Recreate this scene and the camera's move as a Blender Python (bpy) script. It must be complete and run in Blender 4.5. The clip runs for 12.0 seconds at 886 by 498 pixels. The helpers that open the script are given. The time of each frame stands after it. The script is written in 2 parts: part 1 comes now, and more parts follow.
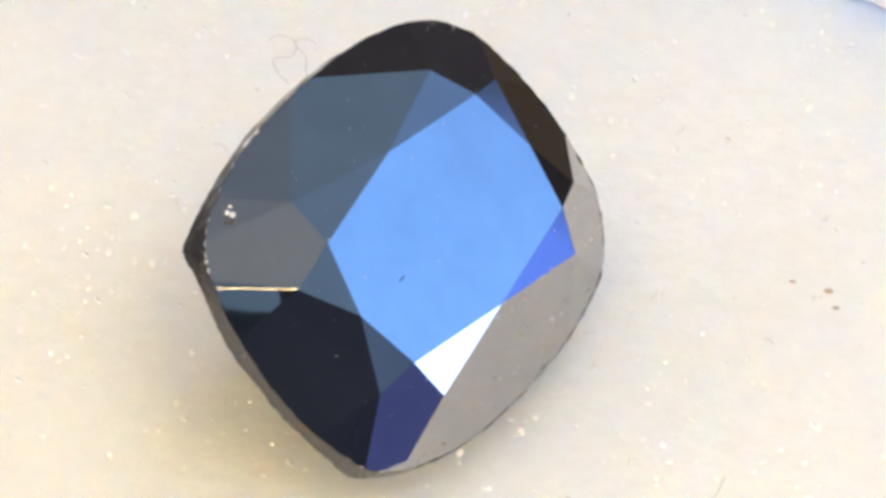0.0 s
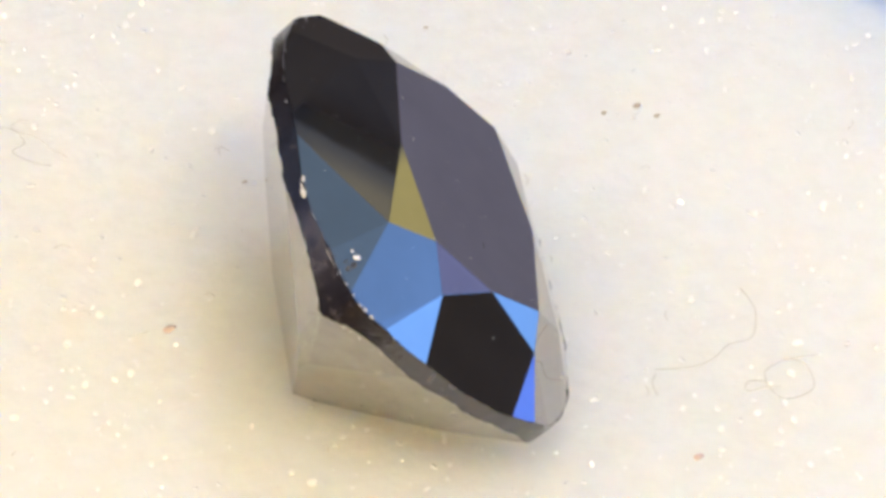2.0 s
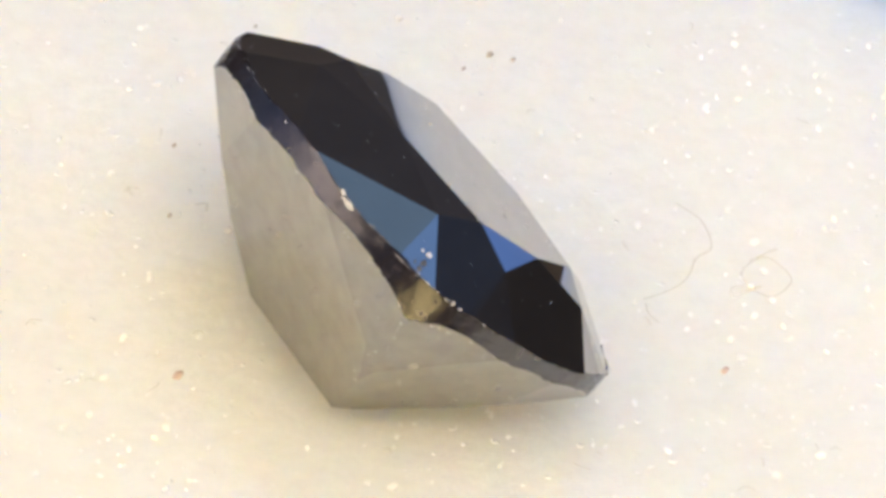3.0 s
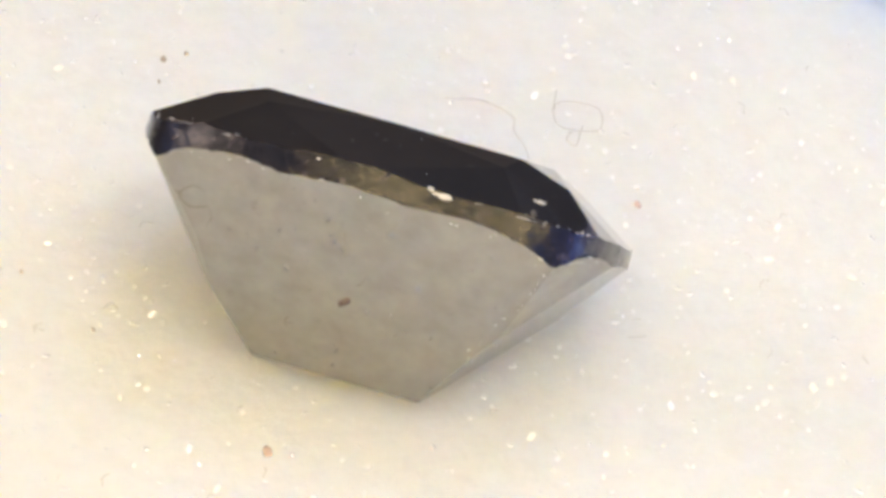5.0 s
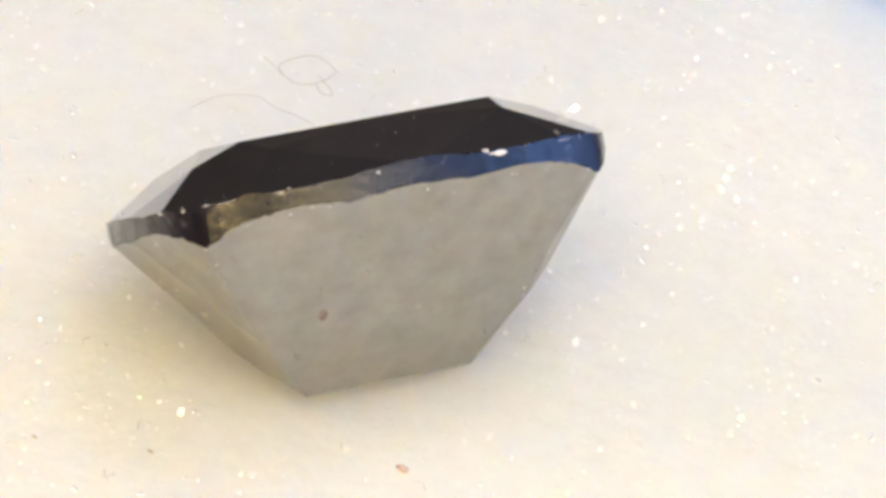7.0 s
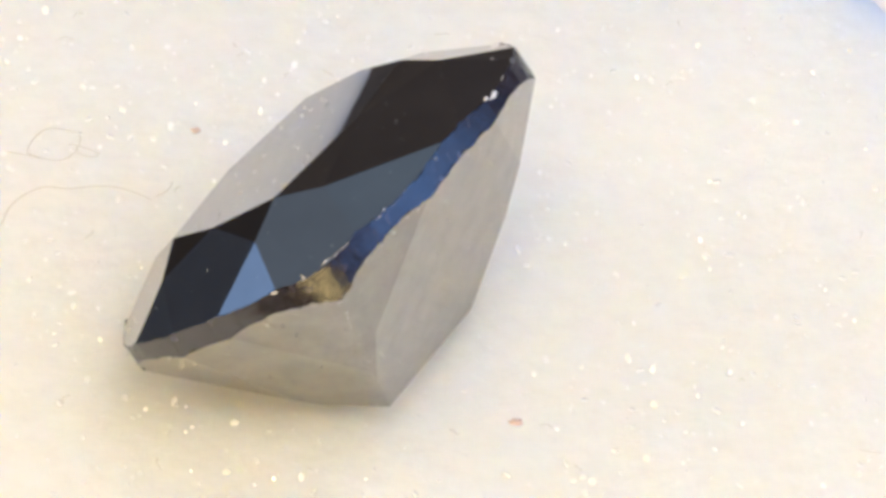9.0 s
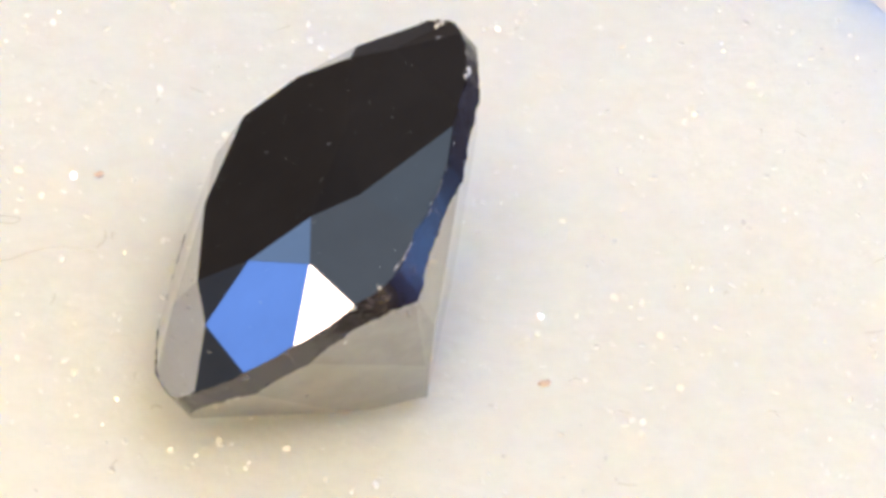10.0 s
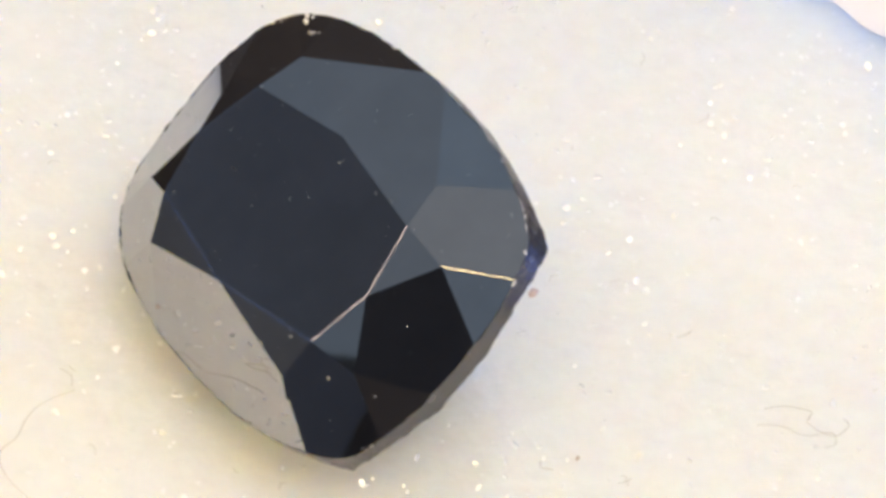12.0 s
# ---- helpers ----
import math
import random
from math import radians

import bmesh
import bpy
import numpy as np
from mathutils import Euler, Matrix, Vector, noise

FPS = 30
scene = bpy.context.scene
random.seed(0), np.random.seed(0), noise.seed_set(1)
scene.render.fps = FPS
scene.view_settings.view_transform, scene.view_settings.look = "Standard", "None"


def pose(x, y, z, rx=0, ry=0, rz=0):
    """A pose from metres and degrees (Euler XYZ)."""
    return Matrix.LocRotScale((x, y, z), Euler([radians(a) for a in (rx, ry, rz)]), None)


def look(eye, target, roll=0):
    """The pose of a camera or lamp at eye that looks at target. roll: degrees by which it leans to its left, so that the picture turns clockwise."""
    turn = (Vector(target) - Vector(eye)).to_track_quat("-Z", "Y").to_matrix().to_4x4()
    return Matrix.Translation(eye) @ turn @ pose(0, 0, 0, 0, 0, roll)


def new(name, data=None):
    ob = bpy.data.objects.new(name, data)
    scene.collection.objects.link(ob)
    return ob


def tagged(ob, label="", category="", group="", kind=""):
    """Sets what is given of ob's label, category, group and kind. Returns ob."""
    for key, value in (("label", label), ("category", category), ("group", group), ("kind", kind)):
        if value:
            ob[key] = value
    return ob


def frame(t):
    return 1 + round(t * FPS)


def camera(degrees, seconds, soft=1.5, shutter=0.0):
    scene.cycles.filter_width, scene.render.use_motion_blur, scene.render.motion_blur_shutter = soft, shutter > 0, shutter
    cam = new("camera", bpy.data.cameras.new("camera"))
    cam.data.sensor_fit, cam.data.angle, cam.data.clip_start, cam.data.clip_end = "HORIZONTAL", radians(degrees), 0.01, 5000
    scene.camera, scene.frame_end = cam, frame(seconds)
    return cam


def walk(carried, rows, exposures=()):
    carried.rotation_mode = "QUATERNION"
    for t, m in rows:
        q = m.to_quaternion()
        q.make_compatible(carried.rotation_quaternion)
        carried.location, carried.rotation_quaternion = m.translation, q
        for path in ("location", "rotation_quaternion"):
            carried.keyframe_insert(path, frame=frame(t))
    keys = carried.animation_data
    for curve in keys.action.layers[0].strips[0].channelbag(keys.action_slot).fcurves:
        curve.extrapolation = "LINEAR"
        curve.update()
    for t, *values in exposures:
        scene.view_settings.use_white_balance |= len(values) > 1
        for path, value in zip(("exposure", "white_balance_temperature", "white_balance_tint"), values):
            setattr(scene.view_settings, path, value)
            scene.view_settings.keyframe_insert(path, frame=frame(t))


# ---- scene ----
UNIT = 0.085            # working length: distance from the lens to the turntable's axis
cam = camera(11.991, 12.0, soft=3.8)
EYE = Vector((0.0, -0.74481, 0.66728)) * UNIT
WAY = Vector((0.01818, 0.75945, -0.65031))
walk(cam, [(0.0, look(EYE, EYE + WAY * UNIT, 4.253)), (12.0, look(EYE, EYE + WAY * UNIT, 4.253))], exposures=[(0.0, 0.14), (12.0, 0.14)])
# the turntable's angle in degrees, second by second
TURN = [(0.0, -0.48), (1.0, 20.29), (2.1, 42.96), (3.2, 65.78), (4.2, 87.0), (5.2, 108.24), (6.2, 128.4), (7.2, 148.49), (8.8, 181.04), (10.4, 212.79), (11.2, 229.5), (12.0, 246.13)]

# ---- world and light ----
world = bpy.data.worlds.new("room_dark")
scene.world = world
world.use_nodes = True
world.node_tree.nodes["Background"].inputs[0].default_value = (0.6, 0.75, 1.0, 1)
world.node_tree.nodes["Background"].inputs[1].default_value = 0.02

STEEL_GLOW, BLUE_GLOW, DEEP_BLUE_GLOW, COOL_FILL_GLOW = (0.17, 0.27, 0.45), (0.38, 0.96, 2.3), (0.2, 0.52, 2.2), (85.0, 90.0, 112.0)
CORE_GLOW, FAR_BLUE_GLOW = (3.0, 4.2, 7.5), (0.3, 0.7, 2.0)
NAVY_GLOW, MAUVE_GLOW = (0.05, 0.09, 0.42), (0.3, 0.32, 0.7)
YELLOW_GLOW, OLIVE_GLOW, PALE_GLOW, SLATE_GLOW = (0.75, 0.6, 0.08), (0.23, 0.19, 0.085), (0.42, 0.54, 0.64), (0.3, 0.38, 0.5)
# small round lamps added out of view: azimuth, elevation, radius, colour
WARM, NEUTRAL = (30.0, 22.6, 10.0), (30.5, 27.0, 20.5)
# the pair at elevation 20 is added fill for the shade under the stone
LAMPS = [(179, 33.5, 0.0165, (14.0, 11.0, 9.0)), (-112, 58, 0.0125, WARM), (-72, 58, 0.0125, WARM), (-107, 20, 0.020, [0.4 * c for c in WARM]), (-73, 20, 0.020, [0.4 * c for c in WARM]), (-52, 58, 0.014, NEUTRAL), (58, 69, 0.006, COOL_FILL_GLOW)]


# ---- materials ----
def material(name):
    m = bpy.data.materials.new(name)
    m.use_nodes = True
    return m, m.node_tree, m.node_tree.nodes["Principled BSDF"]


def node(tree, kind, **sets):
    n = tree.nodes.new(kind)
    for key, value in sets.items():
        n.inputs[key.replace("_", " ")].default_value = value
    return n


def noise_map(tree, scale, detail=4.0, rough=0.55):
    where = tree.nodes.new("ShaderNodeTexCoord")
    n = node(tree, "ShaderNodeTexNoise", Scale=scale, Detail=detail, Roughness=rough)
    tree.links.new(where.outputs["Object"], n.inputs["Vector"])
    return n.outputs["Fac"]


def ramp(tree, fac, stops):
    r = tree.nodes.new("ShaderNodeValToRGB")
    r.color_ramp.elements[0].position, r.color_ramp.elements[0].color = stops[0][0], (*stops[0][1], 1)
    r.color_ramp.elements[1].position, r.color_ramp.elements[1].color = stops[-1][0], (*stops[-1][1], 1)
    for p, c in stops[1:-1]:
        r.color_ramp.elements.new(p).color = (*c, 1)
    tree.links.new(fac, r.inputs["Fac"])
    return r.outputs["Color"]


def bump(tree, bsdf, height, strength, distance):
    b = node(tree, "ShaderNodeBump", Strength=strength, Distance=distance)
    tree.links.new(height, b.inputs["Height"])
    tree.links.new(b.outputs["Normal"], bsdf.inputs["Normal"])


def glow(name, colour, strength=1.0):
    m, tree, bsdf = material(name)
    bsdf.inputs["Base Color"].default_value = (0.3, 0.3, 0.3, 1)
    bsdf.inputs["Emission Color"].default_value = (*colour, 1)
    bsdf.inputs["Emission Strength"].default_value = strength
    return m


def soft_glow(name, colour, y0, y1, z0, z1, edge, along="Y", rim=0.12):
    """A glowing panel for the facets to mirror: brightest in the middle, fading over its rim, faintly uneven."""
    m = glow(name, colour)
    tree, bsdf = m.node_tree, m.node_tree.nodes["Principled BSDF"]
    split = tree.nodes.new("ShaderNodeSeparateXYZ")
    tree.links.new(tree.nodes.new("ShaderNodeTexCoord").outputs["Object"], split.inputs["Vector"])
    fades = []
    for axis, a, b in ((along, y0, y1), ("Z", z0, z1)):
        for start, end in ((a, a + edge), (b, b - edge)):
            f = tree.nodes.new("ShaderNodeMapRange")
            f.interpolation_type = "SMOOTHSTEP"
            f.inputs["From Min"].default_value, f.inputs["From Max"].default_value = start, end
            f.inputs["To Min"].default_value = rim
            tree.links.new(split.outputs[axis], f.inputs["Value"])
            fades.append(f.outputs["Result"])
    uneven = tree.nodes.new("ShaderNodeMapRange")
    uneven.inputs["From Min"].default_value, uneven.inputs["From Max"].default_value = 0.3, 0.7
    uneven.inputs["To Min"].default_value, uneven.inputs["To Max"].default_value = 0.82, 1.08
    tree.links.new(noise_map(tree, 22.0, 1.0), uneven.inputs["Value"])
    total = uneven.outputs["Result"]
    for f in fades:
        by = node(tree, "ShaderNodeMath")
        by.operation = "MULTIPLY"
        tree.links.new(total, by.inputs[0])
        tree.links.new(f, by.inputs[1])
        total = by.outputs["Value"]
    tree.links.new(total, bsdf.inputs["Emission Strength"])
    return m


def plain(name, colour, rough, metal=0.0):
    m, tree, bsdf = material(name)
    tree.links.new(ramp(tree, noise_map(tree, 60.0), [(0.3, [c * 0.85 for c in colour]), (0.7, [c * 1.12 for c in colour])]), bsdf.inputs["Base Color"])
    bsdf.inputs["Roughness"].default_value = rough
    bsdf.inputs["Metallic"].default_value = metal
    return m


def stone_material(name, colour, haze, blotch=900.0, spread=0.05):
    """Opaque dark stone with a metallic polish, faint polishing haze and fine scratches."""
    m, tree, bsdf = material(name)
    bsdf.inputs["Metallic"].default_value = 1.0
    tree.links.new(ramp(tree, noise_map(tree, blotch, 6.0), [(0.3, [c * (1 - spread) for c in colour]), (0.7, [c * (1 + spread) for c in colour])]), bsdf.inputs["Base Color"])
    tree.links.new(ramp(tree, noise_map(tree, 700.0, 3.0), [(0.35, (haze, haze, haze)), (0.75, (haze * 3, haze * 3, haze * 3))]), bsdf.inputs["Roughness"])
    bump(tree, bsdf, noise_map(tree, 350.0, 2.0), 0.012, 0.0001)
    return m


def girdle_material():
    """The unpolished belt: dark, pitted, with paler frosted patches."""
    m, tree, bsdf = material("bruted_girdle")
    bsdf.inputs["IOR"].default_value = 1.9
    tree.links.new(ramp(tree, noise_map(tree, 2600.0, 8.0, 0.7), [(0.36, (0.008, 0.006, 0.01)), (0.58, (0.018, 0.014, 0.02)), (0.72, (0.12, 0.11, 0.13))]), bsdf.inputs["Base Color"])
    tree.links.new(ramp(tree, noise_map(tree, 1500.0, 5.0), [(0.3, (0.04, 0.04, 0.04)), (0.7, (0.15, 0.15, 0.15))]), bsdf.inputs["Roughness"])
    bump(tree, bsdf, noise_map(tree, 3200.0, 6.0, 0.7), 0.25, 0.0001)
    return m


def foam_material():
    """White fine-celled foam that lets light soak in, faintly mottled."""
    m, tree, bsdf = material("white_foam")
    tree.links.new(ramp(tree, noise_map(tree, 1400.0, 8.0, 0.7), [(0.25, (0.8, 0.78, 0.745)), (0.5, (0.835, 0.82, 0.79)), (0.75, (0.87, 0.855, 0.83))]), bsdf.inputs["Base Color"])
    bsdf.inputs["Roughness"].default_value = 0.75
    bsdf.inputs["Subsurface Weight"].default_value = 1.0
    bsdf.inputs["Subsurface Radius"].default_value = (1.0, 0.85, 0.6)
    bsdf.inputs["Subsurface Scale"].default_value = 0.009
    bump(tree, bsdf, noise_map(tree, 2600.0, 8.0, 0.7), 0.25, 0.0002)
    return m


STONE = stone_material("polished_stone", (0.37, 0.365, 0.37), 0.011)
PAVILION = stone_material("mottled_stone", (0.36, 0.35, 0.335), 0.03, 1700.0, 0.11)
BRUTED = girdle_material()
FOAM = foam_material()
PLATTER = plain("platter_white", (0.9, 0.83, 0.8), 0.6)
DARK = plain("dark_matt", (0.165, 0.14, 0.125), 0.9)
FLAKE = plain("white_flake", (0.93, 0.92, 0.91), 0.14)
CHIP = plain("frosted_chip", (0.75, 0.74, 0.76), 0.45)
FROST = plain("frosted_edge", (0.3, 0.3, 0.34), 0.5)
LINT = plain("grey_lint", (0.5, 0.46, 0.4), 0.8)
SPECK_BROWN = plain("brown_grit", (0.52, 0.43, 0.34), 0.8)
SPECK_RED = plain("reddish_grit", (0.66, 0.5, 0.43), 0.8)
PIT = plain("dark_pit", (0.02, 0.02, 0.03), 0.6)
WALL_SLATE = plain("slate_wall", (0.28, 0.3, 0.315), 0.9)
GREY = plain("mauve_grey_card", (0.42, 0.46, 0.72), 0.85)


def roof_glow():
    """Added roof glow for the facets' steel-blue reflections: uneven, bluer and brighter towards one side."""
    m = glow("roof_glow", STEEL_GLOW)
    tree = m.node_tree
    where = tree.nodes.new("ShaderNodeTexCoord")
    n = node(tree, "ShaderNodeTexNoise", Scale=9.0, Detail=1.0)
    split = tree.nodes.new("ShaderNodeSeparateXYZ")
    mix = node(tree, "ShaderNodeMath")
    mix.operation = "MULTIPLY_ADD"
    mix.inputs[1].default_value = 3.0
    weak = node(tree, "ShaderNodeMath")
    weak.operation = "MULTIPLY"
    weak.inputs[1].default_value = 0.3
    tree.links.new(where.outputs["Object"], n.inputs["Vector"])
    tree.links.new(where.outputs["Object"], split.inputs["Vector"])
    tree.links.new(split.outputs["X"], mix.inputs[0])
    tree.links.new(n.outputs["Fac"], weak.inputs[0])
    tree.links.new(weak.outputs["Value"], mix.inputs[2])
    tree.links.new(ramp(tree, mix.outputs["Value"], [(0.0, (0.15, 0.19, 0.235)), (0.2, (0.155, 0.235, 0.32)), (0.4, (0.165, 0.28, 0.42)), (0.58, (0.22, 0.45, 1.0))]), m.node_tree.nodes["Principled BSDF"].inputs["Emission Color"])
    return m
# ---- the cushion cut ----
TILT = Matrix(((0.5175, -0.6487, 0.558), (0.8552, 0.3688, -0.3643), (0.0306, 0.6657, 0.7456)))
SEAT = Vector((0.01196, -0.00849, 0.03762))
CROWN, BELT = 0.01277, 0.00427
LONG, WIDE, ROUND = 0.05887, 0.04519, 1.7023


def girdle_reach(th):
    """How far the girdle's outline reaches in the direction th."""
    return ((abs(LONG * math.cos(th)) ** ROUND + abs(WIDE * math.sin(th)) ** ROUND) ** (1 / ROUND)
            - 0.00037 * math.cos(th) + 0.00169 * math.sin(th) - 0.00145 * math.cos(4 * th))


def facet(az, slope):
    return Vector((math.cos(az) * math.sin(slope), math.sin(az) * math.sin(slope), math.cos(slope)))


def cushion_planes():
    """Every cut of the stone as (part, normal, distance)."""
    cuts = [("table", Vector((0, 0, 1)), CROWN)]
    corners = [Vector(c) for c in ((0.0346, 0.0009), (0.0306, 0.0184), (-0.0011, 0.0227), (-0.0311, 0.0174), (-0.0363, 0.0004), (-0.0323, -0.0158), (-0.0016, -0.0208), (0.0310, -0.0152))]
    # each main: azimuth, height at which it meets the girdle; each star tip: its height on the edge between two mains
    turns = (-0.5, 46.4, 90.6, 141.8, 182.1, 229.1, 270.7, 316.5)
    feet = (0.00025, -0.00112, 0.0016, -0.0002, -0.00061, -0.00034, -0.00027, -0.00112)
    heights = (0.00859, 0.00966, 0.00954, 0.00891, 0.0087, 0.0093, 0.00943, 0.00812)
    mains = []
    for v, turn, foot in zip(corners, turns, feet):
        az = radians(turn)
        u = Vector((math.cos(az), math.sin(az)))
        n = facet(az, math.atan2(CROWN - foot, girdle_reach(az) - v.dot(u)))
        mains.append((n, n.dot(Vector((*v, CROWN)))))
        cuts.append(("crown", *mains[-1]))
    for k in range(8):
        (n1, d1), (n2, d2) = mains[k], mains[(k + 1) % 8]
        tip = Matrix((n1, n2, (0, 0, 1))).inverted() @ Vector((d1, d2, heights[k]))
        v, w = Vector((*corners[k], CROWN)), Vector((*corners[(k + 1) % 8], CROWN))
        n = (w - v).cross(tip - v).normalized()
        n = -n if n.z < 0 else n
        cuts.append(("crown", n, n.dot(tip)))
        for side in (-1, 1):
            caz = radians(45 * k + 22.5 + side * 11.0)
            u = Vector((math.cos(caz), math.sin(caz)))
            h = facet(caz, math.atan2(tip.z, girdle_reach(caz) - tip.xy.dot(u)))
            cuts.append(("crown", h, h.dot(tip)))
    for k in range(60):
        th = radians(6 * k + 3)
        cuts.append(("girdle", facet(th, math.pi / 2), girdle_reach(th)))
    # lower girdle facets: slope, azimuth
    for slope, turn in zip((52.5, 53.0, 52.7, 53.0, 53.9, 61.3, 60.7, 51.9), (13.0, 77.2, 101.4, 163.6, 192.6, 244.5, 282.1, 342.5)):
        n = facet(radians(turn), math.pi - radians(slope))
        cuts.append(("pavilion", n, math.sin(radians(slope)) * girdle_reach(radians(turn)) + math.cos(radians(slope)) * BELT))
    # pavilion mains: slope, depth of their apex
    for k, (slope, deep) in enumerate(zip((49.8, 45.6, 45.1, 46.1, 49.2, 44.6, 39.2, 44.8), (0.0728, 0.0684, 0.0499, 0.0696, 0.0716, 0.0624, 0.0465, 0.065))):
        n = facet(radians(45 * k), math.pi - radians(slope))
        cuts.append(("pavilion", n, math.cos(radians(slope)) * deep))
    return cuts


def cut_polygon(k, cuts):
    """The face that plane k keeps once all the other planes have cut it."""
    _, n, d = cuts[k]
    side = n.orthogonal().normalized()
    other = n.cross(side)
    ring = [n * d + (side * a + other * b) * 0.3 for a, b in ((1, 0), (0, 1), (-1, 0), (0, -1))]
    for j, (_, m, e) in enumerate(cuts):
        if j == k or not ring:
            continue
        kept = []
        for a, b in zip(ring, ring[1:] + ring[:1]):
            da, db = m.dot(a) - e, m.dot(b) - e
            if da <= 0:
                kept.append(a)
            if (da < 0 < db) or (db < 0 < da):
                kept.append(a + (b - a) * (da / (da - db)))
        ring = kept
    return ring


def part(name, bm, mat, parent=None, label="", smooth=False):
    mesh = bpy.data.meshes.new(name)
    bm.to_mesh(mesh)
    bm.free()
    mesh.materials.append(mat)
    if smooth:
        for f in mesh.polygons:
            f.use_smooth = True
    ob = new(name, mesh)
    if parent:
        ob.parent = parent
    if label:
        tagged(ob, label)
    return ob


def thing(name, label, category, group="", kind=""):
    return tagged(new(name), label, category, group, kind)


def box(bm, lo, hi):
    made = bmesh.ops.create_cube(bm, size=1)["verts"]
    for v in made:
        v.co = Vector([(lo[i] + hi[i]) / 2 + v.co[i] * (hi[i] - lo[i]) for i in range(3)])
    return made


# ---- unseen box added around the turntable for the facets to mirror ----
RIGHT, LEFT, BACK, FRONT, TOP, LOW = 0.20, -0.20, 0.19, -0.15, 0.15, -0.04


def slab(name, lo, hi, mat, label):
    bm = bmesh.new()
    box(bm, lo, hi)
    return tagged(part(name, bm, mat), label, "", "", "structure")


slab("floor", (LEFT, FRONT, LOW - 0.01), (RIGHT, BACK, LOW), DARK, "unseen black floor added under the turntable for dark reflections")
slab("wall_north", (LEFT, BACK, LOW - 0.01), (RIGHT, BACK + 0.005, TOP + 0.01), DARK, "unseen black wall added behind the turntable for dark reflections")
slab("wall_south", (LEFT, FRONT - 0.005, LOW - 0.01), (RIGHT, FRONT, TOP + 0.01), DARK, "unseen black wall added behind the lens for dark reflections")
slab("wall_east", (RIGHT, FRONT, LOW - 0.01), (RIGHT + 0.005, BACK, TOP + 0.01), DARK, "unseen black wall added beside the turntable for dark reflections")
slab("wall_west", (LEFT - 0.005, FRONT, LOW - 0.01), (LEFT, BACK, TOP + 0.01), WALL_SLATE, "unseen slate wall added beside the turntable for slate reflections")
slab("ceiling", (LEFT, FRONT, TOP + 0.004), (RIGHT, BACK, TOP + 0.01), DARK, "unseen black roof added over the turntable to shut out light")


def wall_panel(name, label, wall, spans, colour, deep=0.003, edge=0.0, rim=0.12):
    """Flat glow on an unseen side wall: spans are (y from, y to, z from, z to) of each panel."""
    lamp = thing(name, label, "lamp")
    inward = -1 if wall > 0 else 1
    for y0, y1, z0, z1 in spans:
        bm = bmesh.new()
        box(bm, (min(wall, wall + inward * deep), y0, z0), (max(wall, wall + inward * deep), y1, z1))
        glows = soft_glow(name + "_glow", colour, y0, y1, z0, z1, edge, "Y", rim) if edge else glow(name + "_glow", colour)
        part("panel", bm, glows, lamp, "glowing panel for the facets to mirror")
    return lamp


def roof_panel():
    # unseen glowing sheet, added so upward facets mirror steel blue
    lamp = thing("roof_reflection_glow", "wide unseen glowing panel under the roof, added for steel-blue reflections", "lamp")
    bm = bmesh.new()
    box(bm, (LEFT + 0.002, FRONT + 0.002, TOP), (RIGHT - 0.002, BACK - 0.002, TOP + 0.004))
    part("diffuser", bm, roof_glow(), lamp, "pale bluish glowing sheet")
    return lamp


def around(az, el, dist):
    """A place seen from the stone at an azimuth (0 to the lens's right, 90 away from it) and elevation, in degrees."""
    a, e = radians(az), radians(el)
    return Vector((math.cos(a) * math.cos(e), math.sin(a) * math.cos(e), math.sin(e))) * dist + Vector((0, 0, 0.004))


def spot_lamp(az, el, radius, colour):
    """A small round lamp, added out of view, on a thin rod from the roof."""
    at = around(az, el, 0.145)
    lamp = thing("added_lamp", "small round %s white lamp hanging from a black rod" % ("warm" if colour[0] > colour[2] else "cool"), "lamp", "small round lamps")
    facing = look(at, (0, 0, 0.004))
    bm = bmesh.new()
    bmesh.ops.create_circle(bm, cap_ends=True, segments=24, radius=radius)
    part("lens", bm, glow("warm_glow", colour), lamp, "glowing round lens").matrix_local = facing
    bm = bmesh.new()
    bmesh.ops.create_cone(bm, cap_ends=True, segments=24, radius1=radius * 1.2, radius2=radius, depth=0.008)
    part("shell", bm, DARK, lamp, "black lamp shell").matrix_local = facing @ pose(0, 0, 0.0055)
    bm = bmesh.new()
    away = facing @ Vector((0, 0, 0.006))
    bmesh.ops.create_cone(bm, cap_ends=True, segments=10, radius1=0.001, radius2=0.001, depth=TOP - away.z + 0.002)
    part("rod", bm, DARK, lamp, "black rod").matrix_local = pose(away.x, away.y, (TOP + away.z) / 2)
    return lamp


def span(wall, az0, az1, el0, el1):
    """The patch of a side wall that lies between these azimuths and elevations as seen from the stone."""
    d = abs(wall)
    ys = sorted(d * math.tan(radians(a if wall > 0 else 180 - a)) for a in (az0, az1))
    far = d / math.cos(radians((az0 + az1) / 2 if wall > 0 else 180 - (az0 + az1) / 2))
    return ys[0], ys[1], far * math.tan(radians(el0)) + 0.004, far * math.tan(radians(el1)) + 0.004


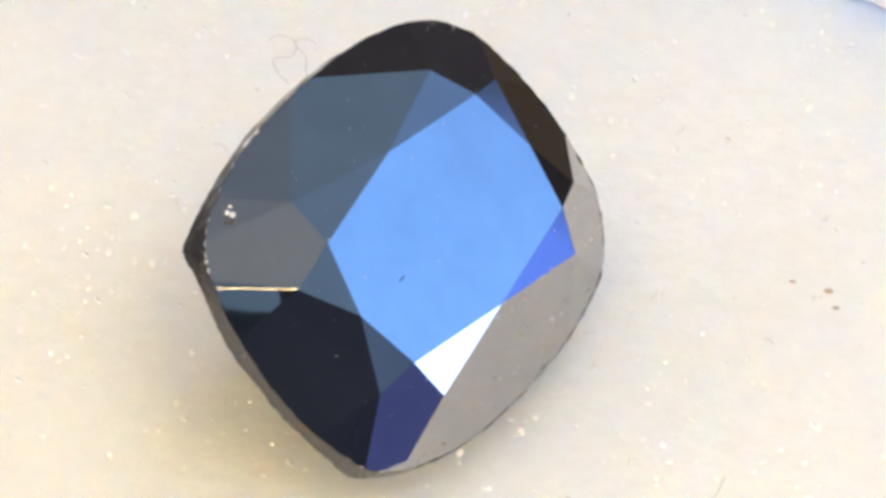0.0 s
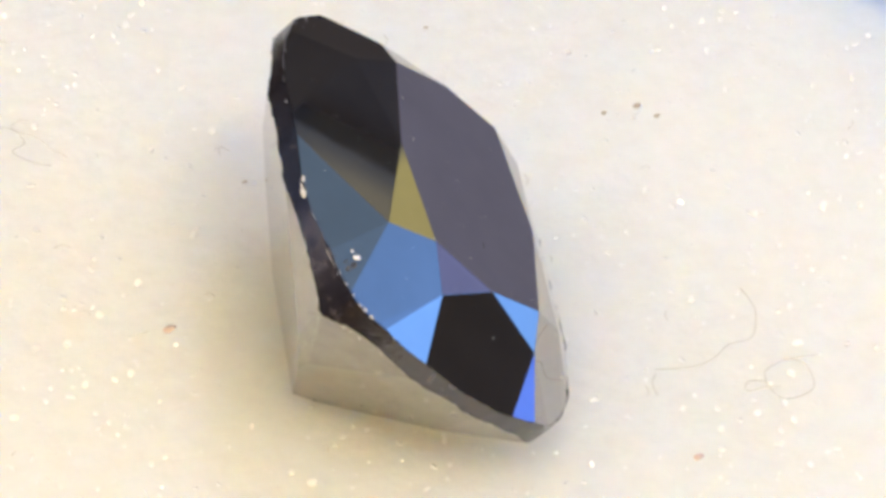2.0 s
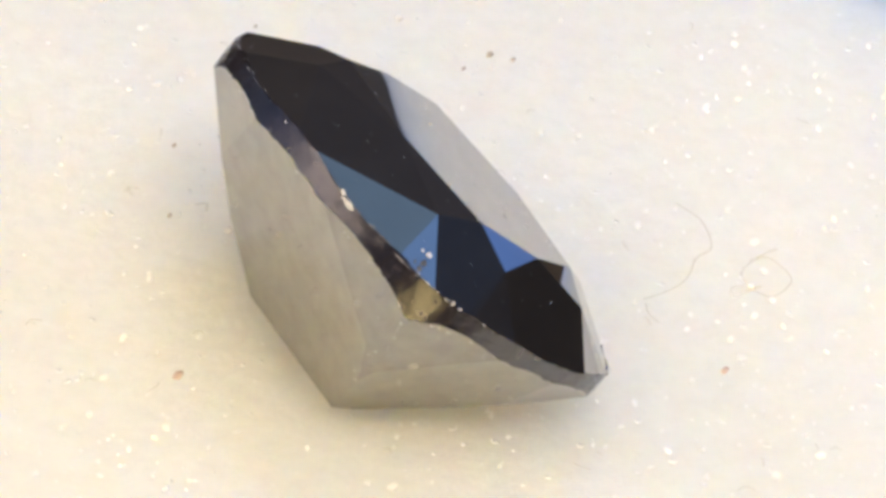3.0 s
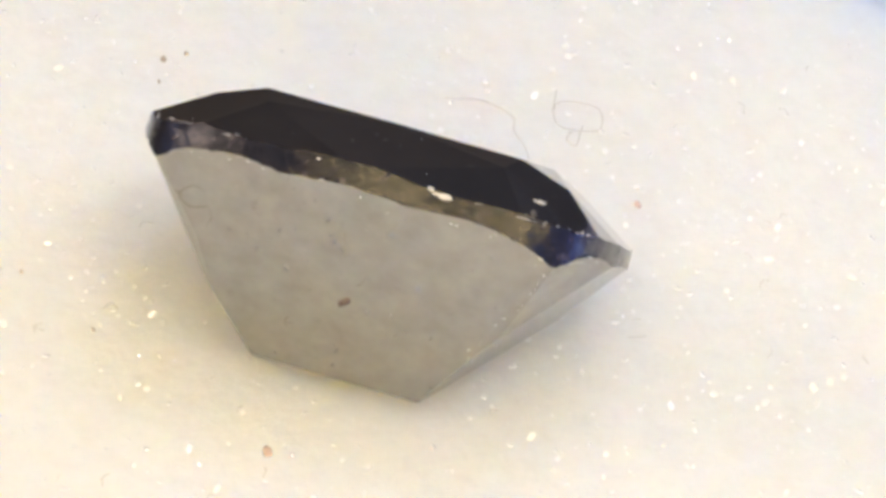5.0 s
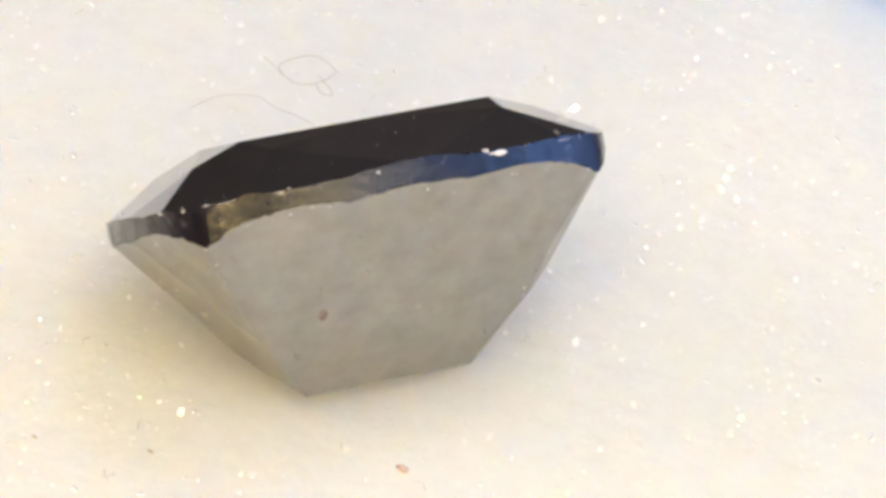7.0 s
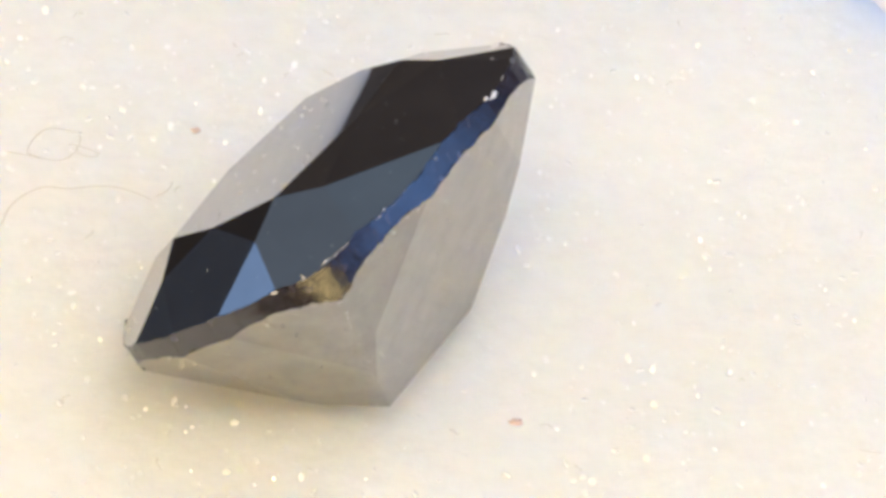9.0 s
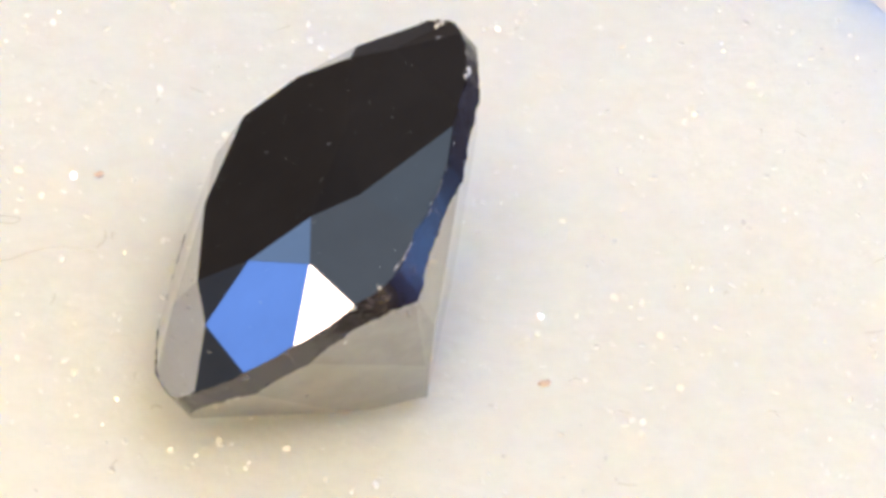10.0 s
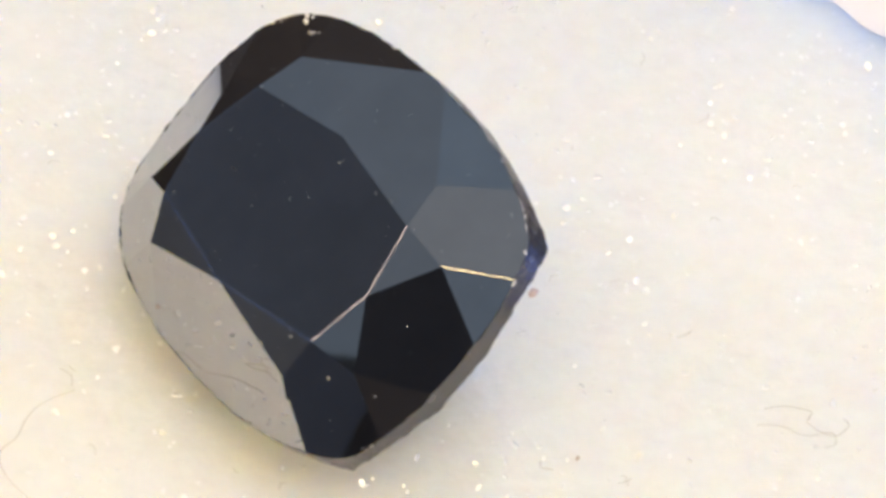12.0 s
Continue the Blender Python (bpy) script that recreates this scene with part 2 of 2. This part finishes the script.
roof_panel()
# unseen coloured panels, placed where the facets mirror these colours
for name, label, colour, edge, spans in (
        ("blue_block_lamp", "broad bright blue lamp on the unseen side wall", BLUE_GLOW, 0.004, [(-12, 21.8, 13, 36)]),
        ("blue_low_lamp", "bright blue lamp low on the unseen side wall", BLUE_GLOW, 0.004, [(15, 28.5, -2, 9)]),
        ("deep_blue_lamp", "deep blue lamp at the foot of the unseen side wall", DEEP_BLUE_GLOW, 0.004, [(-12, 2.5, -13, 12.6), (2.7, 14.8, -13, 3.5)]),
        ("navy_panel", "dim navy panel low on the unseen side wall, added for reflections", NAVY_GLOW, 0.006, [(-36, -12.3, -10, 17.8)]),
        ("medium_blue_panel", "dim blue panel beside the bright blue lamp, added for reflections", (0.15, 0.32, 0.8), 0.006, [(-34, -12.3, 18, 36)]),
        ("mauve_panel", "dim mauve panel beside the bright blue lamp, added for reflections", MAUVE_GLOW, 0.003, [(22.2, 27.6, 13.5, 24)]),
        ("blue_slit_panel", "narrow blue panel beside the mauve one, added for reflections", (0.15, 0.4, 1.1), 0.004, [(30.8, 34.2, 13, 19)]),
        ("corner_side_panel", "dim deep blue panel near the unseen corner, added for reflections", (0.13, 0.31, 0.85), 0.007, [(37.3, 43.2, 9.5, 15.5)])):
    wall_panel(name, label, RIGHT, [span(RIGHT, *s) for s in spans], colour, edge=edge)
wall_panel("white_core_lamp", "small white lamp low on the unseen side wall", RIGHT, [span(RIGHT, -3.5, 5.5, -5, 2.5)], CORE_GLOW, 0.006)


def end_panel(name, label, az0, az1, el0, el1, colour, edge=0.003, wall=BACK):
    """A flat glow added on the unseen back or front wall, between these azimuths and elevations as seen from the stone.
    """
    lamp = thing(name, label, "lamp")
    far = abs(wall / math.sin(radians((az0 + az1) / 2)))
    x0, x1 = sorted(wall / math.tan(radians(a)) for a in (az0, az1))
    z0, z1 = far * math.tan(radians(el0)) + 0.004, min(TOP - 0.001, far * math.tan(radians(el1)) + 0.004)
    y0, y1 = (wall - 0.003, wall) if wall > 0 else (wall, wall + 0.003)
    bm = bmesh.new()
    box(bm, (x0, y0, z0), (x1, y1, z1))
    part("panel", bm, soft_glow(name + "_glow", colour, x0, x1, z0, z1, edge, "X"), lamp, "glowing panel for the facets to mirror")


# added glows, each coloured like the reflection wanted in a facet
end_panel("back_blue_panel", "small blue panel high on the unseen back wall, added for reflections", 51, 57, 27.3, 32, BLUE_GLOW)
end_panel("back_yellow_panel", "small dim yellow panel on the unseen back wall, added for reflections", 51, 57.2, 20.5, 27, YELLOW_GLOW)
end_panel("back_pale_panel", "small dim pale grey panel on the unseen back wall, added for reflections", 57.4, 61, 20, 25.5, PALE_GLOW)
end_panel("back_slate_panel", "small dim slate panel on the unseen back wall, added for reflections", 46, 50.8, 26, 33, SLATE_GLOW)
end_panel("back_olive_panel", "small dim olive panel high on the unseen back wall, added for reflections", 63.5, 69.5, 31.5, 37.5, OLIVE_GLOW)
end_panel("corner_blue_panel", "dim deep blue panel low on the unseen back wall, added for reflections", 44.5, 51, 3.6, 10, (0.13, 0.31, 0.85), 0.009)
end_panel("front_steel_panel", "dim steel-blue panel on the unseen front wall, added for reflections", -52, -37.5, 22, 34, (0.11, 0.165, 0.25), 0.005, FRONT)
# glowing roof patch added for an olive reflection in the crown
olive = thing("roof_olive_panel", "small dim olive panel at the rear of the unseen roof, added for reflections", "lamp")
bm = bmesh.new()
box(bm, (0.066, 0.163, TOP - 0.003), (0.106, 0.187, TOP))
part("panel", bm, glow("roof_olive_glow", OLIVE_GLOW), olive, "glowing panel for the facets to mirror")
wall_panel("far_blue_lamp", "small blue lamp on the unseen far side wall", LEFT, [span(LEFT, 166, 176, 12, 22)], FAR_BLUE_GLOW, edge=0.004)
# added panel that gives the table facet its steel-blue reflection
wall_panel("far_dim_panel", "dim steel-blue panel on the unseen far side wall, added for reflections", LEFT, [span(LEFT, 143.8, 156.6, 12.5, 24)], (0.28, 0.48, 0.85), edge=0.003)
wall_panel("far_strip_lamp", "thin blue strip lamp on the unseen far side wall", LEFT, [span(LEFT, 145.3, 147.9, 11, 20)], BLUE_GLOW, 0.0035, edge=0.005, rim=0.42)
for az, el, radius, colour in LAMPS:
    spot_lamp(az, el, radius, colour)


def reflection_card():
    """A small matt card on a black block beyond the turntable, unseen, added for the table facet to mirror."""
    seat = pose(0.12 * math.cos(radians(56)), 0.12 * math.sin(radians(56)), LOW, 0, 0, -34)
    bm = bmesh.new()
    box(bm, (-0.022, -0.01, 0), (0.022, 0.01, 0.025))
    bmesh.ops.bevel(bm, geom=bm.edges[:], offset=0.0008, segments=2, affect="EDGES")
    tagged(part("black_block", bm, DARK), "unseen black block added to hold the card", "block").matrix_world = seat
    bm = bmesh.new()
    box(bm, (-0.02, -0.002, 0.025), (0.02, 0.002, 0.048))
    bmesh.ops.bevel(bm, geom=bm.edges[:], offset=0.0005, segments=1, affect="EDGES")
    tagged(part("reflection_card", bm, GREY), "unseen mauve-grey matt card added for the table facet's reflection", "card").matrix_world = seat


reflection_card()


# ---- turntable and pad ----
def disc(radius, top, thick, ragged=0.0, rings=60, steps=180, rough=0.0):
    bm = bmesh.new()
    rows = []
    for i in range(rings + 1):
        row = []
        for j in range(steps):
            a = 2 * math.pi * j / steps
            edge = 1 + ragged * (noise.noise(Vector((math.cos(a) * 3, math.sin(a) * 3, 1.3))) + 0.4 * noise.noise(Vector((math.cos(a) * 16, math.sin(a) * 16, 4.1))))
            edge -= ragged * 2.6 * max(0.0, math.cos(a - radians(170))) ** 4
            r = radius * edge * i / rings
            x, y = r * math.cos(a), r * math.sin(a)
            lift = rough * (noise.noise(Vector((x, y, 0)) * 700) + 0.7 * noise.noise(Vector((x, y, 0.1)) * 2200)) - rough
            row.append(bm.verts.new((x, y, top + (lift if rough else 0))))
        rows.append(row)
    low = [bm.verts.new((v.co.x, v.co.y, top - thick)) for v in rows[-1]]
    rows.append(low)
    for a, b in zip(rows, rows[1:]):
        for j in range(steps):
            k = (j + 1) % steps
            bm.faces.new((a[j], b[j], b[k], a[k]))
    bm.faces.new(low[::-1])
    bmesh.ops.remove_doubles(bm, verts=bm.verts, dist=1e-8)
    bmesh.ops.recalc_face_normals(bm, faces=bm.faces)
    return bm


def build_pad():
    pad = thing("foam_pad", "round white sparkling foam pad with lint on it", "pad")
    part("foam", disc(0.0167, 0.0, 0.005, 0.022, 165, 360, 0.00002), FOAM, pad, "", True)
    # bright flakes caught in the foam
    bm = bmesh.new()
    rng = random.Random(5)
    for _ in range(2300):
        r, a = 0.0157 * math.sqrt(rng.random()), rng.random() * 2 * math.pi
        size = 0.000026 + 0.00005 * rng.random() ** 3
        turn = Euler((rng.gauss(0, 0.5), rng.gauss(0, 0.5), rng.random() * 6.3)).to_matrix()
        at = Vector((r * math.cos(a), r * math.sin(a), size * 0.45))
        long = 0.7 + rng.random() * 0.9
        top = [bm.verts.new(at + turn @ Vector((x * size * long, y * size, size * 0.25))) for x, y in ((1, 0.3), (0.2, 1), (-1, 0.4), (-0.5, -0.9), (0.7, -0.8))]
        low = [bm.verts.new(v.co - turn @ Vector((0, 0, size * 0.5))) for v in top]
        bm.faces.new(top)
        for i in range(5):
            bm.faces.new((top[i], low[i], low[(i + 1) % 5], top[(i + 1) % 5]))
    tagged(part("sparkle", bm, FLAKE, pad, "tiny bright white flakes in the foam"), kind="stuff")
    return pad


PAD = build_pad()


def build_turntable():
    plate = thing("turntable", "small white round turntable carrying the foam pad", "turntable")
    # a dish: recessed floor, raised rim
    bm = bmesh.new()
    rings = [[bm.verts.new((r * math.cos(math.tau * j / 90), r * math.sin(math.tau * j / 90), z)) for j in range(90)]
             for r, z in ((0.0005, -0.0051), (0.0174, -0.0051), (0.0176, -0.0026), (0.0196, -0.0024), (0.0200, -0.0028), (0.0200, -0.0100), (0.0005, -0.0100))]
    for a, b in zip(rings, rings[1:]):
        for j in range(90):
            bm.faces.new((a[j], a[(j + 1) % 90], b[(j + 1) % 90], b[j]))
    bm.faces.new(rings[0])
    bm.faces.new(rings[-1][::-1])
    bmesh.ops.recalc_face_normals(bm, faces=bm.faces)
    part("platter", bm, PLATTER, plate)
    part("pedestal", disc(0.012, -0.0101, -0.0101 - LOW, 0, 4, 60), DARK, plate, "black pedestal")
    return plate


PLATE = build_turntable()


# ---- the stone ----
def ragged_girdle(bm):
    """Splits the belt finely and roughens it."""
    bmesh.ops.subdivide_edges(bm, edges=bm.edges[:], cuts=7, use_grid_fill=True)
    bm.normal_update()
    lows = sum(v.co.z for v in bm.verts) / len(bm.verts)
    for v in bm.verts:
        grain = noise.noise(v.co * 2200) + 0.7 * noise.noise(v.co * 5500) + 0.4 * noise.noise(v.co * 12000)
        v.co += v.normal * (0.000015 + 0.000012 * grain)
        if v.is_boundary:
            v.co.z += (0.00006 * noise.noise(v.co * 3000) + 0.00004 * noise.noise(v.co * 9000)) * (1 if v.co.z < lows else 0.6)


def chip(bm, at, size, rng):
    made = bmesh.ops.create_icosphere(bm, subdivisions=1, radius=1)["verts"]
    for v in made:
        v.co = at + Vector((v.co.x * size * rng.uniform(0.7, 1.6), v.co.y * size * rng.uniform(0.6, 1.2), v.co.z * size * rng.uniform(0.4, 0.8)))


def girdle_point(th, z):
    h, e = girdle_reach(th), 1e-3
    slope = (girdle_reach(th + e) - girdle_reach(th - e)) / (2 * e)
    return Vector((h * math.cos(th) - slope * math.sin(th), h * math.sin(th) + slope * math.cos(th), z)) * UNIT


def build_gem():
    cuts = cushion_planes()
    bm = bmesh.new()
    names = ["table", "crown", "girdle", "pavilion"]
    for k in range(len(cuts)):
        ring = cut_polygon(k, cuts)
        if len(ring) > 2:
            f = bm.faces.new([bm.verts.new(v * UNIT) for v in ring])
            f.material_index = names.index(cuts[k][0])
    bmesh.ops.remove_doubles(bm, verts=bm.verts, dist=4e-6)
    bmesh.ops.dissolve_degenerate(bm, edges=bm.edges, dist=1e-6)
    bmesh.ops.recalc_face_normals(bm, faces=bm.faces)
    worn = [e for e in bm.edges if len(e.link_faces) == 2 and not all(f.material_index == 2 for f in e.link_faces)
            and not any(f.material_index == 2 for f in e.link_faces) and e.calc_length() > 2e-4]
    bmesh.ops.bevel(bm, geom=worn, offset=7e-6, segments=2, profile=0.5, affect="EDGES", clamp_overlap=True)
    bm.normal_update()
    for f in bm.faces:
        mid = f.calc_center_median()
        near = [c[0] for c in cuts if c[1].dot(f.normal) > 0.99999 and abs(c[1].dot(mid) - c[2] * UNIT) < 2e-6]
        f.material_index = names.index(near[0]) if near else (1 if mid.z > -0.5 * BELT * UNIT else 3)
    gem = thing("gemstone", "blue-black cushion-cut gemstone with mirror-bright facets and a chipped girdle", "gemstone")
    made = {}
    for k, name in enumerate(names):
        piece = bm.copy()
        bmesh.ops.delete(piece, geom=[f for f in piece.faces if f.material_index != k], context="FACES")
        for f in piece.faces:
            f.material_index = 0
        if name == "girdle":
            ragged_girdle(piece)
        made[name] = part(name, piece, {"girdle": BRUTED, "pavilion": PAVILION}.get(name, STONE), gem, {"girdle": "rough frosted dark girdle"}.get(name, ""), name == "girdle")
    bm.free()
    rng = random.Random(9)
    spots = [(55, 7e-5), (80.5, 6e-5), (83, 8e-5), (87.5, 5e-5), (96.5, 1.0e-4), (98.5, 1.1e-4), (102.5, 5e-5), (131, 4e-5), (146, 6e-5), (152, 4e-5), (20, 5e-5), (35, 4e-5)]
    spots += [(rng.uniform(60, 175), rng.uniform(2e-5, 4e-5)) for _ in range(16)] + [(rng.uniform(200, 350), rng.uniform(2e-5, 5e-5)) for _ in range(10)]
    for az, size in spots:
        bm = bmesh.new()
        for _ in range(rng.randint(1, 3)):
            th = radians(az + rng.uniform(-0.7, 0.7))
            at = girdle_point(th, rng.uniform(-0.0009, 0.0003))
            made_chip = bmesh.ops.create_icosphere(bm, subdivisions=1, radius=1)["verts"]
            long, tall, s = rng.uniform(0.7, 2.6), rng.uniform(0.4, 0.9), size * rng.uniform(0.4, 1.0)
            out, along = Vector((math.cos(th), math.sin(th), 0)), Vector((-math.sin(th), math.cos(th), 0))
            for v in made_chip:
                v.co = at + (along * v.co.x * long + out * v.co.y * 0.45 + Vector((0, 0, v.co.z * tall))) * s * rng.uniform(0.75, 1.2)
        part("chip", bm, CHIP, made["girdle"], "white chip on the girdle edge")
    # the worn, frosted upper edge of the belt
    bm = bmesh.new()
    rings = []
    for i in range(220):
        th = radians(52 + 82 * i / 219)
        thick = 6e-6 + 3.4e-5 * max(0.0, noise.noise(Vector((i * 0.09, 3.7, 0))) + 0.25)
        mid, out = girdle_point(th, -0.0003), Vector((math.cos(th), math.sin(th), 0))
        rings.append([bm.verts.new(mid + out * thick * a + Vector((0, 0, thick * b))) for a, b in ((0.5, 0.0), (0.25, 0.6), (-0.5, 0.6), (-0.5, -0.8), (0.25, -0.8))])
    for a, b in zip(rings, rings[1:]):
        for k in range(5):
            bm.faces.new((a[k], b[k], b[(k + 1) % 5], a[(k + 1) % 5]))
    part("worn_edge", bm, FROST, made["girdle"], "greyish frosted worn edge")
    # fine dust lying on the top facets
    tops = [(n, d) for kind, n, d in cuts if kind in ("table", "crown")]
    bm = bmesh.new()
    for _ in range(150):
        th, far = rng.uniform(0, 6.283), math.sqrt(rng.random()) * 0.93
        x, y = girdle_reach(th) * far * math.cos(th), girdle_reach(th) * far * math.sin(th)
        n, z = min(((n, (d - n.x * x - n.y * y) / n.z) for n, d in tops), key=lambda q: q[1])
        size = rng.uniform(3e-6, 7e-6) + 1.2e-5 * rng.random() ** 6
        turn = n.to_track_quat("Z", "Y").to_matrix()
        for v in bmesh.ops.create_icosphere(bm, subdivisions=1, radius=1)["verts"]:
            v.co = Vector((x, y, z)) * UNIT + turn @ Vector((v.co.x * size * 1.5, v.co.y * size, v.co.z * size * 0.4))
    # grains clinging to the underside
    for k in (k for k, c in enumerate(cuts) if c[0] == "pavilion"):
        ring, n = cut_polygon(k, cuts), cuts[k][1]
        for _ in range(11 if len(ring) > 2 else 0):
            u, v = sorted((rng.random(), rng.random()))
            i = rng.randrange(1, len(ring) - 1)
            at = ring[0] * u + ring[i] * (v - u) + ring[i + 1] * (1 - v)
            size, turn = rng.uniform(5e-6, 1.1e-5) + 2e-5 * rng.random() ** 5, n.to_track_quat("Z", "Y").to_matrix()
            for w in bmesh.ops.create_icosphere(bm, subdivisions=1, radius=1)["verts"]:
                w.co = at * UNIT + turn @ Vector((w.co.x * size * 1.5, w.co.y * size, w.co.z * size * 0.4))
    tagged(part("dust", bm, CHIP, gem, "fine pale dust on the facets"), kind="stuff")
    # a nick on the crown and a pit on the table
    bm = bmesh.new()
    for x, y, s in ((-0.0408, 0.0352, 6.5e-5), (-0.0416, 0.0364, 6e-5), (-0.0400, 0.0370, 4e-5)):
        chip(bm, Vector((x, y, 0.0042)) * UNIT, s, rng)
    part("nick", bm, CHIP, made["crown"], "white nick in the crown")
    bm = bmesh.new()
    for x in (-0.0212, -0.0205, -0.0198):
        for v in bmesh.ops.create_icosphere(bm, subdivisions=1, radius=1)["verts"]:
            v.co = Vector((x * UNIT + v.co.x * 4e-5, -0.0002 * UNIT + v.co.y * 2e-5, CROWN * UNIT + v.co.z * 4e-6))
    part("pit", bm, PIT, made["table"], "small dark pit")
    return gem


GEM = build_gem()


# ---- lint and grit on the pad ----
def fibre(points, radius=0.000009):
    """A curled hair-thin fibre through points given in millimetres."""
    pts = [Vector((x * 0.001, y * 0.001, 0.00004 + 0.00005 * abs(math.sin(1.7 * i)))) for i, (x, y) in enumerate(points)]
    pts = [pts[0] * 2 - pts[1]] + pts + [pts[-1] * 2 - pts[-2]]
    line = []
    for a, b, c, d in zip(pts, pts[1:], pts[2:], pts[3:]):
        for k in range(8):
            u = k / 8
            line.append(0.5 * (2 * b + (c - a) * u + (2 * a - 5 * b + 4 * c - d) * u * u + (3 * b - a - 3 * c + d) * u ** 3))
    bm = bmesh.new()
    rings = []
    for i, p in enumerate(line):
        way = (line[min(i + 1, len(line) - 1)] - line[max(i - 1, 0)]).normalized()
        side = way.cross(Vector((0, 0, 1))).normalized()
        up = side.cross(way)
        rings.append([bm.verts.new(p + (side * math.cos(a) + up * math.sin(a)) * radius) for a in (0, 1.26, 2.51, 3.77, 5.03)])
    for a, b in zip(rings, rings[1:]):
        for k in range(5):
            bm.faces.new((a[k], a[(k + 1) % 5], b[(k + 1) % 5], b[k]))
    return tagged(part("lint_fibre", bm, LINT), "thin curled grey lint fibre lying on the foam pad", "fibre", "lint on the pad")


def grit(x, y, size, mat, label, seed):
    rng = random.Random(seed)
    bm = bmesh.new()
    for v in bmesh.ops.create_icosphere(bm, subdivisions=2, radius=1)["verts"]:
        bulge = 1 + 0.5 * noise.noise(v.co * 1.7 + Vector((seed, 0, 0)))
        v.co = Vector((x * 0.001 + v.co.x * size * 1.3 * bulge, y * 0.001 + v.co.y * size * 0.8 * bulge, size * 0.2 + v.co.z * size * 0.45 * bulge))
    return tagged(part("grit", bm, mat, None, "", True), label, "grit", "grit on the pad")


LOOSE = [
    fibre([(7.29, -3.39), (7.02, -4.12), (6.44, -4.66), (5.89, -4.58), (5.32, -4.69), (4.78, -4.61), (4.07, -4.2)]),
    fibre([(7.19, -5.84), (6.62, -5.64), (6.08, -5.55), (5.74, -5.83), (5.68, -6.4), (6.21, -6.58), (6.53, -6.4), (6.75, -5.83), (6.4, -5.5)]),
    fibre([(5.9, -6.1), (5.68, -5.99), (5.25, -5.78), (5.47, -5.63), (5.79, -5.86)]),
    fibre([(-2.48, 9.49), (-2.26, 9.67), (-1.88, 9.49), (-1.95, 8.93), (-2.32, 8.85), (-2.18, 8.3), (-1.88, 7.95)]),
    fibre([(-1.47, 8.04), (-1.61, 8.47), (-1.62, 9.0), (-1.92, 9.43), (-1.68, 9.62), (-1.41, 9.45)], 0.000008),
    fibre([(3.72, -4.85), (3.83, -4.53), (4.11, -4.34)], 0.000009),
    fibre([(1.66, 4.99), (1.76, 4.78), (1.55, 4.67)], 0.00001),
]
for n, (x, y, size) in enumerate(((9.55, 2.38, 8e-5), (9.67, 1.86, 6e-5), (8.8, 2.61, 5e-5), (7.55, 7.16, 5e-5), (1.1, 5.27, 5e-5), (3.09, 6.43, 5e-5))):
    LOOSE.append(grit(x, y, size, SPECK_BROWN, "tiny brown speck of grit on the foam", n))
for n, (x, y, size) in enumerate(((-2.95, 2.48, 1.1e-4), (3.2, -6.62, 9e-5))):
    LOOSE.append(grit(x, y, size, SPECK_RED, "tiny reddish speck of grit on the foam", 20 + n))
rng = random.Random(31)
for n in range(46):
    r, a, b = 0.4 + 13.5 * math.sqrt(rng.random()), rng.random() * 6.28, rng.random() * 6.28
    x, y, l = r * math.cos(a), r * math.sin(a), rng.uniform(0.08, 0.22)
    LOOSE.append(fibre([(x, y), (x + l * math.cos(b), y + l * math.sin(b)), (x + l * (math.cos(b) + math.cos(b + 0.7)), y + l * (math.sin(b) + math.sin(b + 0.7)))], 0.000007))


def motions():
    spin = [(t, pose(0, 0, 0, 0, 0, a)) for t, a in TURN]
    for ob in (PAD, PLATE, *LOOSE):
        walk(ob, spin)
    seat = Matrix.Translation(SEAT * UNIT) @ TILT.to_4x4()
    walk(GEM, [(t, m @ seat) for t, m in spin])


motions()
